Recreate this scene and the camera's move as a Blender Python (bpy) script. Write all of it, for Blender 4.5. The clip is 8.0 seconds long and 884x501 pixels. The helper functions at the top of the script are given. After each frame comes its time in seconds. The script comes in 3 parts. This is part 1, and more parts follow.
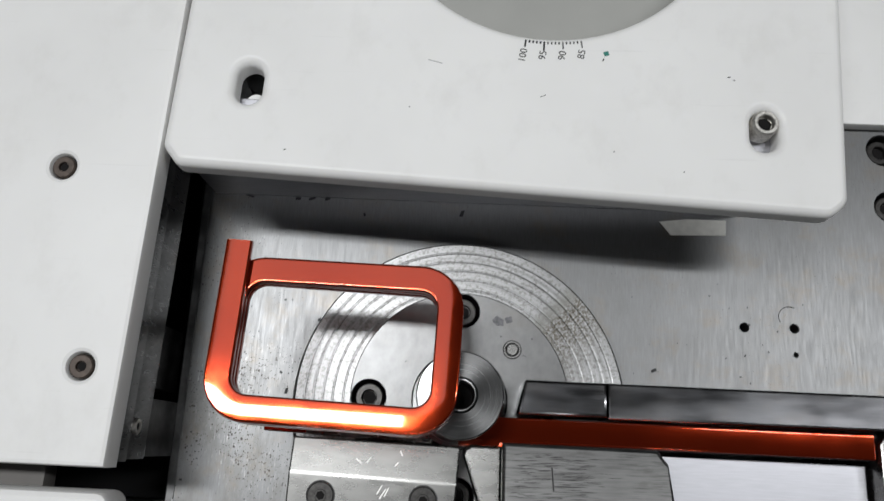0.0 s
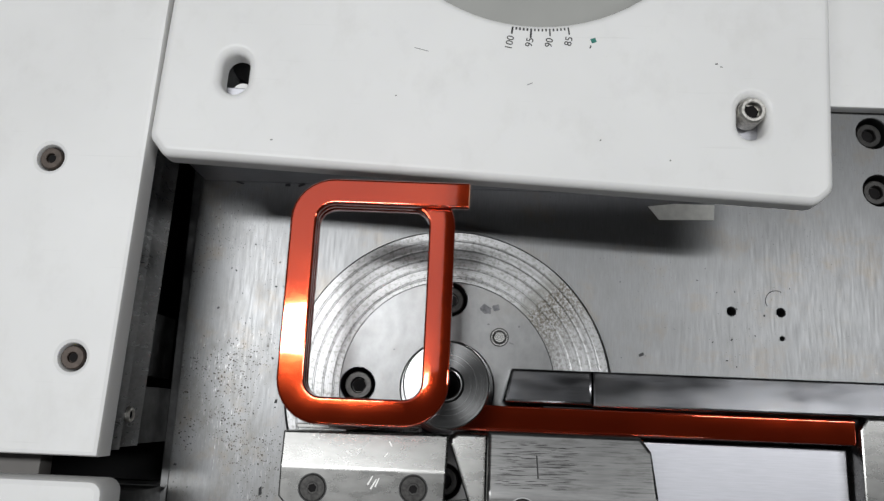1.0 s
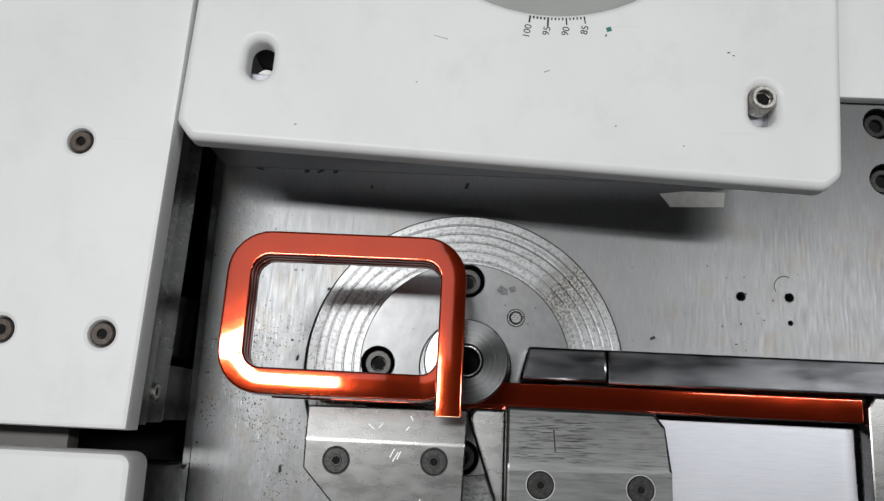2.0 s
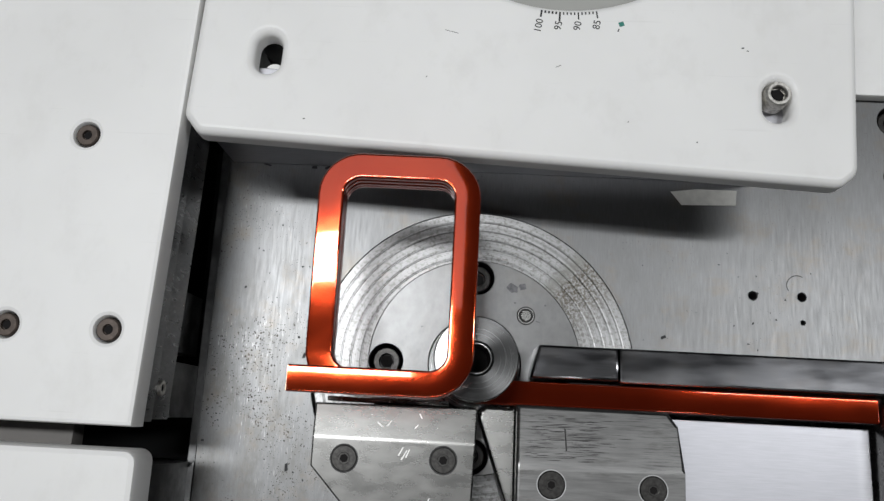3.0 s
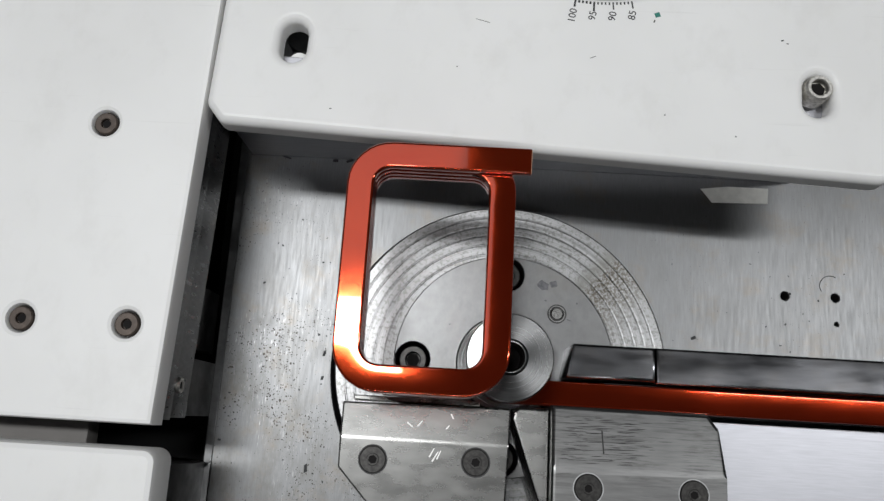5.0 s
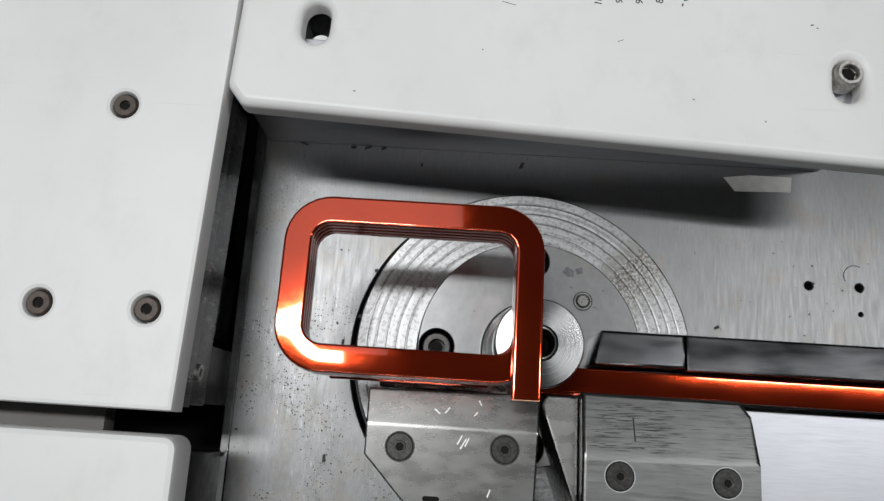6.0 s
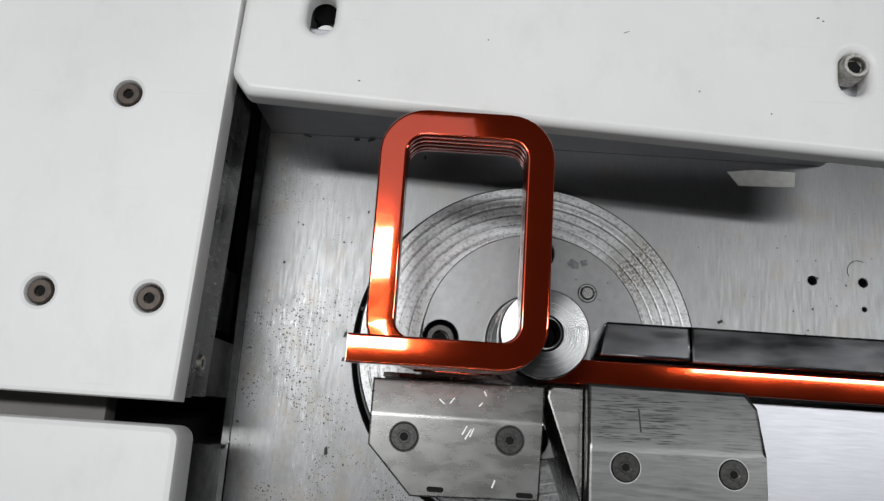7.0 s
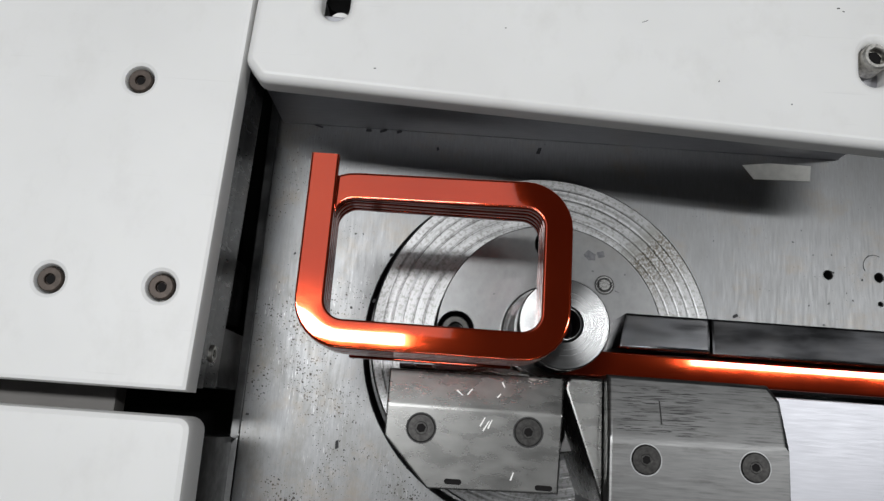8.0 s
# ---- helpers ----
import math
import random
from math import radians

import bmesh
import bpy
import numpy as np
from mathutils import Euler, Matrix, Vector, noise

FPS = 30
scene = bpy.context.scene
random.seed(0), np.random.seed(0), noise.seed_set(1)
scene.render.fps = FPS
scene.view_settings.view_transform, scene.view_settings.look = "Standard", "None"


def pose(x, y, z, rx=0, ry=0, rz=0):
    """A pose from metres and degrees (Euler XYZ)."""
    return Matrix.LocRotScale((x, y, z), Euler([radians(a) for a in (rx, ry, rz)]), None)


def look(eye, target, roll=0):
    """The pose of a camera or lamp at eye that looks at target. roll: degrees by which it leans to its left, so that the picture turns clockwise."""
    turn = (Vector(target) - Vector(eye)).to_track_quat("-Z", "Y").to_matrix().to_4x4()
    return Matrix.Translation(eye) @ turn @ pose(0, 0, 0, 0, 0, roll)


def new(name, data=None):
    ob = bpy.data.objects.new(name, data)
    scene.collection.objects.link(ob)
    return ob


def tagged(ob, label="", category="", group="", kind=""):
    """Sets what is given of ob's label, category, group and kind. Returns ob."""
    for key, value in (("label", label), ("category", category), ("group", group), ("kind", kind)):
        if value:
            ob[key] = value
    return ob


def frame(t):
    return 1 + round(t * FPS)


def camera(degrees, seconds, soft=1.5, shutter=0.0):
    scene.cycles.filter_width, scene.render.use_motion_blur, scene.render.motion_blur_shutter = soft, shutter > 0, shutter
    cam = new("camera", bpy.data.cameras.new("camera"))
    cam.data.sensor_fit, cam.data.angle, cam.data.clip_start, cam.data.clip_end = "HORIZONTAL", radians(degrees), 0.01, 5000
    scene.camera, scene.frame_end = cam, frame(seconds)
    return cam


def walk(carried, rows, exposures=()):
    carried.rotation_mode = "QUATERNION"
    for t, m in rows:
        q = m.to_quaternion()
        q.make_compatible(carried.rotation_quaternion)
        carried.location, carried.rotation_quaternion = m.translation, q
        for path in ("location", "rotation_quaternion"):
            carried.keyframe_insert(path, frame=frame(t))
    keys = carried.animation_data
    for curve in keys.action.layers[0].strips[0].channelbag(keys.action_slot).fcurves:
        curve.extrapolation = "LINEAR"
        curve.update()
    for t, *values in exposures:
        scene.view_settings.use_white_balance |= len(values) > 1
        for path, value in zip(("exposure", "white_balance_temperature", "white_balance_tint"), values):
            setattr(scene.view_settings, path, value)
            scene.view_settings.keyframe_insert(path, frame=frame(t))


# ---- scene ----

# The bending axis of the machine is the origin; z = 0 is the top of its steel bed; metres.
cam = camera(60.0, 8.0, 1.35, 0.38)
walk(cam, [(t, look(eye, target, roll)) for t, eye, target, roll in [
    (0.0, (-0.00167, -0.01484, 0.28533), (-0.00879, 0.06011, -0.00507), -2.877),
    (0.5, (-0.00649, -0.01463, 0.28452), (-0.01273, 0.04939, -0.00851), -3.295),
    (1.0, (0.00238, -0.00872, 0.28816), (-0.00447, 0.05449, -0.00503), -3.946),
    (1.5, (-0.00058, -0.01365, 0.29406), (-0.00753, 0.04955, 0.00087), -3.908),
    (3.0, (-0.00512, -0.01734, 0.29034), (-0.01364, 0.04654, -0.00265), -4.752),
    (3.5, (-0.00849, -0.01702, 0.28817), (-0.01734, 0.04702, -0.00478), -4.882),
    (4.0, (-0.01316, -0.01770, 0.28611), (-0.02196, 0.04683, -0.00674), -4.630),
    (4.5, (-0.01327, -0.01829, 0.28490), (-0.02165, 0.04660, -0.00788), -4.126),
    (6.0, (-0.02480, -0.02274, 0.27789), (-0.03007, 0.04233, -0.01492), -1.099),
    (6.5, (-0.02701, -0.02686, 0.27755), (-0.03196, 0.03953, -0.01497), -0.636),
    (7.0, (-0.02708, -0.02635, 0.27606), (-0.03102, 0.03997, -0.01649), 0.407),
    (7.5, (-0.02905, -0.02744, 0.27319), (-0.03229, 0.03979, -0.01916), 1.178),
    (8.0, (-0.03287, -0.02953, 0.27223), (-0.03538, 0.03758, -0.02016), 1.946),
]])

# ---------------------------------------------------------------- light
world = bpy.data.worlds.new("workshop_air")
scene.world = world
world.use_nodes = True
world.node_tree.nodes["Background"].inputs[0].default_value = (0.95, 0.98, 1.0, 1)
world.node_tree.nodes["Background"].inputs[1].default_value = 0.12
scene.view_settings.exposure = 0.0


def tube_light(x, y, z, length, width, watts):
    data = bpy.data.lights.new("ceiling_tube", "AREA")
    data.shape, data.size, data.size_y, data.energy = "RECTANGLE", length, width, watts
    data.color = (0.965, 0.985, 1.0)
    ob = new("ceiling_tube", data)
    ob.matrix_world = pose(x, y, z)
    return ob


tube_light(-0.55, 0.26, 1.84, 0.84, 0.13, 18)
tube_light(1.05, 0.26, 1.84, 0.85, 0.07, 10.5)
tube_light(0.1, -0.8, 1.84, 1.2, 0.06, 6.5)
# added fill panel, no known fixture: gives the copper its orange reflection
tube_light(-0.38, 0.62, 1.86, 0.74, 0.60, 1.5).name = "copper_fill_panel"

# ---------------------------------------------------------------- materials


def nodes_of(name):
    m = bpy.data.materials.new(name)
    m.use_nodes = True
    t = m.node_tree
    return m, t, t.nodes["Principled BSDF"]


def coords(t, scale=(1, 1, 1), kind="Object"):
    c = t.nodes.new("ShaderNodeTexCoord")
    mp = t.nodes.new("ShaderNodeMapping")
    mp.inputs["Scale"].default_value = scale
    t.links.new(c.outputs[kind], mp.inputs["Vector"])
    return mp.outputs["Vector"]


def noise_tex(t, vec, scale, detail=4, rough=0.55):
    n = t.nodes.new("ShaderNodeTexNoise")
    n.inputs["Scale"].default_value, n.inputs["Detail"].default_value, n.inputs["Roughness"].default_value = scale, detail, rough
    t.links.new(vec, n.inputs["Vector"])
    return n.outputs["Fac"]


def ramp(t, fac, stops):
    r = t.nodes.new("ShaderNodeValToRGB")
    while len(r.color_ramp.elements) < len(stops):
        r.color_ramp.elements.new(0.5)
    for e, (p, c) in zip(r.color_ramp.elements, stops):
        e.position, e.color = p, (*c, 1) if len(c) == 3 else c
    t.links.new(fac, r.inputs["Fac"])
    return r.outputs["Color"]


def grey(v):
    return (v, v, v)


def mixed(t, fac, a, b, mode="MIX"):
    m = t.nodes.new("ShaderNodeMix")
    m.data_type, m.blend_type = "RGBA", mode
    for sock, v in ((m.inputs["Factor"], fac), (m.inputs["A"], a), (m.inputs["B"], b)):
        if isinstance(v, (int, float)):
            sock.default_value = v
        elif isinstance(v, tuple):
            sock.default_value = (*v, 1)
        else:
            t.links.new(v, sock)
    return m.outputs["Result"]


def bumped(t, p, height, strength, dist=0.0002):
    b = t.nodes.new("ShaderNodeBump")
    b.inputs["Strength"].default_value, b.inputs["Distance"].default_value = strength, dist
    t.links.new(height, b.inputs["Height"])
    t.links.new(b.outputs["Normal"], p.inputs["Normal"])


def steel(name, low, high, rough, streak=(900, 60, 900), pits=0.0, stain=0.0, tint=(1, 1, 1), rough_var=0.12, bump=0.12, cloudy=0.3):
    """Ground or milled steel: grain along one way, cloudy wear, dark rust pits."""
    m, t, p = nodes_of(name)
    p.inputs["Metallic"].default_value = 1.0
    v = coords(t)
    grain = noise_tex(t, coords(t, streak), 1.0, 3)
    cloud = noise_tex(t, v, 22, 5)
    col = ramp(t, grain, [(0.25, tuple(low * c for c in tint)), (0.75, tuple(high * c for c in tint))])
    col = mixed(t, ramp(t, cloud, [(0.3, grey(cloudy)), (0.7, grey(0.0))]), col, tuple(low * 0.8 * c for c in tint))
    if stain:
        blot = ramp(t, noise_tex(t, coords(t, (60, 300, 60)), 1.0, 6, 0.7), [(0.55, grey(0)), (0.72, grey(stain))])
        col = mixed(t, blot, col, (0.09, 0.085, 0.08))
        fine = ramp(t, noise_tex(t, coords(t, (90, 1800, 60)), 1.0, 5, 0.7), [(0.5, grey(0)), (0.64, grey(stain))])
        where = ramp(t, noise_tex(t, v, 55, 3), [(0.45, grey(0)), (0.6, grey(1))])
        col = mixed(t, mixed(t, 1.0, fine, where, "MULTIPLY"), col, (0.05, 0.05, 0.05))
    if pits:
        place = t.nodes.new("ShaderNodeVectorMath")      # the pits gather towards one corner of the plate
        place.operation = "DOT_PRODUCT"
        place.inputs[1].default_value = (-5.0, -5.5, 0)
        t.links.new(v, place.inputs[0])
        crowd = ramp(t, place.outputs["Value"], [(0.0, grey(0.3)), (0.5, grey(1.0))])
        for scale, most, gate in ((1300, 0.55, 0.3), (800, 0.45, 0.55), (330, 0.22, 0.78)):
            vo = t.nodes.new("ShaderNodeTexVoronoi")
            vo.inputs["Scale"].default_value = scale
            bent = t.nodes.new("ShaderNodeVectorMath")
            t.links.new(v, bent.inputs[0])
            wob = t.nodes.new("ShaderNodeTexNoise")
            wob.inputs["Scale"].default_value, wob.inputs["Detail"].default_value = 1300, 4
            t.links.new(v, wob.inputs["Vector"])
            sc = t.nodes.new("ShaderNodeVectorMath")
            sc.operation = "SCALE"
            sc.inputs["Scale"].default_value = 0.0012
            t.links.new(wob.outputs["Color"], sc.inputs[0])
            t.links.new(sc.outputs[0], bent.inputs[1])
            t.links.new(bent.outputs[0], vo.inputs["Vector"])
            rnd = t.nodes.new("ShaderNodeSeparateColor")
            t.links.new(vo.outputs["Color"], rnd.inputs[0])
            some = ramp(t, rnd.outputs[0], [(gate, grey(0)), (1.0, grey(1))])
            wide = ramp(t, noise_tex(t, v, 30, 4), [(0.4, grey(0.08)), (0.6, grey(1))])
            size = mixed(t, 1.0, mixed(t, 1.0, some, wide, "MULTIPLY"), crowd, "MULTIPLY")
            size = mixed(t, 1.0, size, grey(most), "MULTIPLY")
            lt = t.nodes.new("ShaderNodeMath")
            lt.operation = "LESS_THAN"
            t.links.new(vo.outputs["Distance"], lt.inputs[0])
            t.links.new(size, lt.inputs[1])
            mul = t.nodes.new("ShaderNodeMath")
            mul.operation = "MULTIPLY"
            t.links.new(lt.outputs[0], mul.inputs[0])
            mul.inputs[1].default_value = pits
            col = mixed(t, mul.outputs[0], col, (0.025, 0.02, 0.018))
        scratch = ramp(t, noise_tex(t, coords(t, (1900, 240, 1)), 1.0, 2), [(0.62, grey(0)), (0.7, grey(0.45 * pits))])
        where = ramp(t, noise_tex(t, v, 28, 3), [(0.45, grey(0)), (0.6, grey(1))])
        col = mixed(t, mixed(t, 1.0, mixed(t, 1.0, scratch, where, "MULTIPLY"), ramp(t, place.outputs["Value"], [(0.0, grey(0.12)), (0.35, grey(1.0))]), "MULTIPLY"), col, (0.7, 0.7, 0.7))
        grime = ramp(t, noise_tex(t, coords(t, (120, 60, 60)), 1.0, 7, 0.75), [(0.42, grey(0)), (0.7, grey(0.75 * pits))])
        col = mixed(t, mixed(t, 1.0, grime, crowd, "MULTIPLY"), col, (0.12, 0.115, 0.105))
        rust = ramp(t, noise_tex(t, v, 45, 6, 0.75), [(0.52, grey(0)), (0.72, grey(0.6 * pits))])
        col = mixed(t, rust, col, (0.2, 0.165, 0.125))
    t.links.new(col, p.inputs["Base Color"])
    r = ramp(t, noise_tex(t, coords(t, tuple(s * 0.6 for s in streak)), 1.0, 4), [(0.3, grey(max(rough - rough_var, 0.04))), (0.7, grey(rough + rough_var))])
    t.links.new(r, p.inputs["Roughness"])
    bumped(t, p, grain, bump)
    return m


def plain(name, color, rough, metallic=0.0, vary=0.12, scale=120, bump=0.05, coat=0.0):
    m, t, p = nodes_of(name)
    f = noise_tex(t, coords(t), scale, 5)
    c = ramp(t, f, [(0.3, tuple(x * (1 - vary) for x in color)), (0.7, tuple(min(x * (1 + vary), 1) for x in color))])
    t.links.new(c, p.inputs["Base Color"])
    p.inputs["Metallic"].default_value, p.inputs["Roughness"].default_value = metallic, rough
    p.inputs["Coat Weight"].default_value = coat
    bumped(t, p, f, bump)
    return m


def plastic_white():
    m, t, p = nodes_of("white_nylon")
    v = coords(t)
    big = noise_tex(t, v, 14, 4)
    col = ramp(t, big, [(0.3, (0.79, 0.784, 0.77)), (0.7, (0.865, 0.86, 0.846))])
    grime = ramp(t, noise_tex(t, v, 300, 6, 0.7), [(0.68, grey(0)), (0.8, grey(0.25))])
    col = mixed(t, grime, col, (0.5, 0.48, 0.45))
    smudge = ramp(t, noise_tex(t, coords(t, (70, 45, 70)), 1.0, 6, 0.65), [(0.52, grey(0)), (0.75, grey(0.22))])
    col = mixed(t, smudge, col, (0.6, 0.58, 0.55))
    rub = ramp(t, noise_tex(t, coords(t, (30, 900, 30)), 1.0, 3), [(0.68, grey(0)), (0.76, grey(0.15))])
    col = mixed(t, rub, col, (0.55, 0.54, 0.52))
    t.links.new(col, p.inputs["Base Color"])
    p.inputs["Roughness"].default_value = 0.42
    p.inputs["Subsurface Weight"].default_value = 0.15
    p.inputs["Subsurface Radius"].default_value = (0.004, 0.004, 0.0035)
    p.inputs["Subsurface Scale"].default_value = 0.6
    bumped(t, p, noise_tex(t, v, 500, 3), 0.05)
    return m


def enamelled_copper(name, deep, light, rough):
    m, t, p = nodes_of(name)
    v = coords(t)
    c = ramp(t, noise_tex(t, v, 25, 2), [(0.3, deep), (0.7, light)])
    t.links.new(c, p.inputs["Base Color"])
    p.inputs["Metallic"].default_value = 0.88
    p.inputs["Specular IOR Level"].default_value = 0.0
    r = ramp(t, noise_tex(t, v, 60, 2), [(0.3, grey(rough * 0.85)), (0.7, grey(rough * 1.15))])
    t.links.new(r, p.inputs["Roughness"])
    p.inputs["Coat Weight"].default_value, p.inputs["Coat Roughness"].default_value = 1.0, 0.03
    p.inputs["Coat IOR"].default_value = 1.5
    bumped(t, p, noise_tex(t, coords(t, (90, 90, 200)), 1.0, 2), 0.09, 0.0004)
    return m


def turned_steel(name, low, high, rough, rings, dirt=0.7, bump=0.2, grime=0):
    """Lathe-turned face: fine rings about the object's own axis, worn in patches."""
    m, t, p = nodes_of(name)
    p.inputs["Metallic"].default_value = 1.0
    c = t.nodes.new("ShaderNodeTexCoord")
    sep = t.nodes.new("ShaderNodeSeparateXYZ")
    t.links.new(c.outputs["Object"], sep.inputs[0])
    com = t.nodes.new("ShaderNodeCombineXYZ")
    t.links.new(sep.outputs[0], com.inputs[0])
    t.links.new(sep.outputs[1], com.inputs[1])
    ln = t.nodes.new("ShaderNodeVectorMath")
    ln.operation = "LENGTH"
    t.links.new(com.outputs[0], ln.inputs[0])
    rad = t.nodes.new("ShaderNodeCombineXYZ")
    t.links.new(ln.outputs["Value"], rad.inputs[0])
    ring = noise_tex(t, rad.outputs[0], rings, 3, 0.6)
    patch = noise_tex(t, c.outputs["Object"], 45, 6, 0.7)
    speck = noise_tex(t, c.outputs["Object"], 900, 3, 0.6)
    f = mixed(t, 0.32, ring, patch)
    col = ramp(t, f, [(0.3, grey(low)), (0.7, grey(high))])
    col = mixed(t, ramp(t, speck, [(0.5, grey(0)), (0.62, grey(dirt))]), col, (0.14, 0.135, 0.13))
    if grime:       # a rubbed strip across the ring and brown grime beside it
        turned = t.nodes.new("ShaderNodeMapping")
        turned.vector_type = "TEXTURE"
        turned.inputs["Rotation"].default_value = (0, 0, radians(grime))
        t.links.new(c.outputs["Object"], turned.inputs["Vector"])
        axes = t.nodes.new("ShaderNodeSeparateXYZ")
        t.links.new(turned.outputs[0], axes.inputs[0])
        ragged = t.nodes.new("ShaderNodeMath")
        ragged.operation = "MULTIPLY_ADD"
        t.links.new(patch, ragged.inputs[0])
        ragged.inputs[1].default_value = 0.006
        t.links.new(axes.outputs[1], ragged.inputs[2])
        ahead = ramp(t, axes.outputs[0], [(0.0, grey(0)), (0.004, grey(1))])
        strip = mixed(t, 1.0, ramp(t, ragged.outputs[0], [(0.0, grey(0)), (0.0012, grey(0.75)), (0.0058, grey(0.75)), (0.0068, grey(0))]), ahead, "MULTIPLY")
        col = mixed(t, strip, col, (0.17, 0.168, 0.155))
        lower = t.nodes.new("ShaderNodeMath")
        lower.operation = "MULTIPLY_ADD"
        t.links.new(axes.outputs[1], lower.inputs[0])
        lower.inputs[1].default_value, lower.inputs[2].default_value = -1.0, 0.001
        near = mixed(t, 1.0, ramp(t, lower.outputs[0], [(0.0, grey(0)), (0.002, grey(1)), (0.012, grey(0.75)), (0.022, grey(0))]), ahead, "MULTIPLY")
        flecks = ramp(t, noise_tex(t, c.outputs["Object"], 1100, 5, 0.7), [(0.46, grey(0)), (0.54, grey(0.9))])
        col = mixed(t, mixed(t, 1.0, near, flecks, "MULTIPLY"), col, (0.075, 0.062, 0.042))
    t.links.new(col, p.inputs["Base Color"])
    r = ramp(t, f, [(0.3, grey(rough * 0.65)), (0.7, grey(rough * 1.35))])
    t.links.new(r, p.inputs["Roughness"])
    bumped(t, p, ring, bump)
    return m


M_BED = steel("ground_bed_steel", 0.182, 0.226, 0.4, (1900, 160, 1900), pits=0.95, tint=(0.98, 0.99, 1.0), rough_var=0.04, bump=0.025)
M_CORE = steel("core_steel", 0.155, 0.185, 0.33, (500, 350, 500), pits=0.25, rough_var=0.02, bump=0.006, cloudy=0.05)
M_RING = turned_steel("turned_ring_steel", 0.15, 0.42, 0.36, 1100, 0.7, grime=47)
M_MANDREL = turned_steel("polished_mandrel_steel", 0.25, 0.265, 0.24, 2600, 0.0, 0.008)
M_MANDREL.node_tree.nodes["Principled BSDF"].inputs["Anisotropic"].default_value = 0.75
spun = M_MANDREL.node_tree.nodes.new("ShaderNodeTangent")
spun.direction_type, spun.axis = "RADIAL", "Z"
M_MANDREL.node_tree.links.new(spun.outputs["Tangent"], M_MANDREL.node_tree.nodes["Principled BSDF"].inputs["Tangent"])
M_BLOCK = steel("milled_block_steel", 0.16, 0.22, 0.36, (120, 1500, 900), stain=0.6, tint=(1.0, 0.995, 0.98), rough_var=0.05, bump=0.03, cloudy=0.12)
M_TOOL = steel("bright_tool_steel", 0.21, 0.25, 0.28, (200, 500, 500), tint=(1.0, 0.99, 0.955), rough_var=0.04, bump=0.012, cloudy=0.25)
M_GUIDE = steel("polished_guide_steel", 0.13, 0.2, 0.2, (60, 200, 60), pits=0.35, stain=0.35, tint=(0.97, 0.98, 1.03), rough_var=0.08, bump=0.01, cloudy=0.35)
M_FEED = steel("brushed_feed_steel", 0.44, 0.51, 0.42, (150, 2600, 1400), tint=(0.97, 0.97, 1.03), rough_var=0.04, bump=0.03, cloudy=0.1)
M_DARK = steel("dark_frame_steel", 0.14, 0.2, 0.45, (300, 300, 300))
M_GREY = steel("grey_frame_steel", 0.3, 0.4, 0.45, (300, 900, 300))
M_PLATE = steel("pale_side_steel", 0.5, 0.6, 0.5, (300, 900, 300), bump=0.03)
M_WHITE = plastic_white()
M_OXIDE = plain("black_oxide", (0.045, 0.043, 0.041), 0.33, 0.7, 0.4, 900, 0.15)
M_BROWN = plain("worn_oxide", (0.075, 0.058, 0.048), 0.5, 0.5, 0.3, 600, 0.15)
# near-black paints the shade inside sockets, the mandrel bore and edge notches
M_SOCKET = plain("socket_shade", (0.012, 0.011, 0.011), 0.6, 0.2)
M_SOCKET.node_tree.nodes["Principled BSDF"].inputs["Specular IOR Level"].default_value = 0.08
M_CHROME = plain("stainless", (0.66, 0.64, 0.6), 0.42, 1.0, 0.3, 900, 0.15)
# dark for real smears, and for painted shade round dowels and arm screws
M_SMEAR_SHADE = plain("smear_and_recess_shade", (0.03, 0.029, 0.029), 0.6, 0.1, 0.4, 1500)
M_RUB = plain("rubbed_dull_steel", (0.10, 0.10, 0.105), 0.45, 0.9, 0.25, 900)
M_SIDE = steel("side_bar_steel", 0.2, 0.27, 0.3, (300, 900, 300), rough_var=0.05, bump=0.02)
M_SCRATCH = plain("bright_scratch", (0.8, 0.79, 0.77), 0.55, 0.6, 0.1)
M_COPPER = enamelled_copper("orange_enamelled_copper", (0.40, 0.034, 0.009), (0.48, 0.048, 0.012), 0.085)
M_CUT = plain("bare_copper_cut", (0.85, 0.5, 0.32), 0.3, 1.0)
# black in place of deep shade: bed underlay, trench, gap below the wire
M_BLACK = plain("recess_shade", (0.012, 0.012, 0.013), 0.7)
M_INK = plain("black_ink", (0.02, 0.02, 0.022), 0.6, 0, 0.3, 2000)
M_GREEN = plain("green_ink", (0.03, 0.2, 0.16), 0.6, 0, 0.3, 2000)
M_PAPER = plain("grey_tape", (0.82, 0.81, 0.76), 0.6, 0, 0.1, 300)
M_STRIP = plain("grey_strip_paint", (0.17, 0.16, 0.15), 0.6, 0, 0.1, 60)
M_HOLE = plain("grey_painted_spool", (0.36, 0.36, 0.34), 0.5, 0, 0.06, 30)
# surfaces of the unseen room; the ceiling is kept dark for dark reflections
M_WALL = plain("unseen_wall", (0.4, 0.41, 0.42), 0.8, 0, 0.06, 3)
M_CEIL = plain("unseen_ceiling", (0.12, 0.122, 0.125), 0.85, 0, 0.06, 3)
M_FLOOR = plain("unseen_floor", (0.2, 0.22, 0.21), 0.5, 0, 0.12, 4)

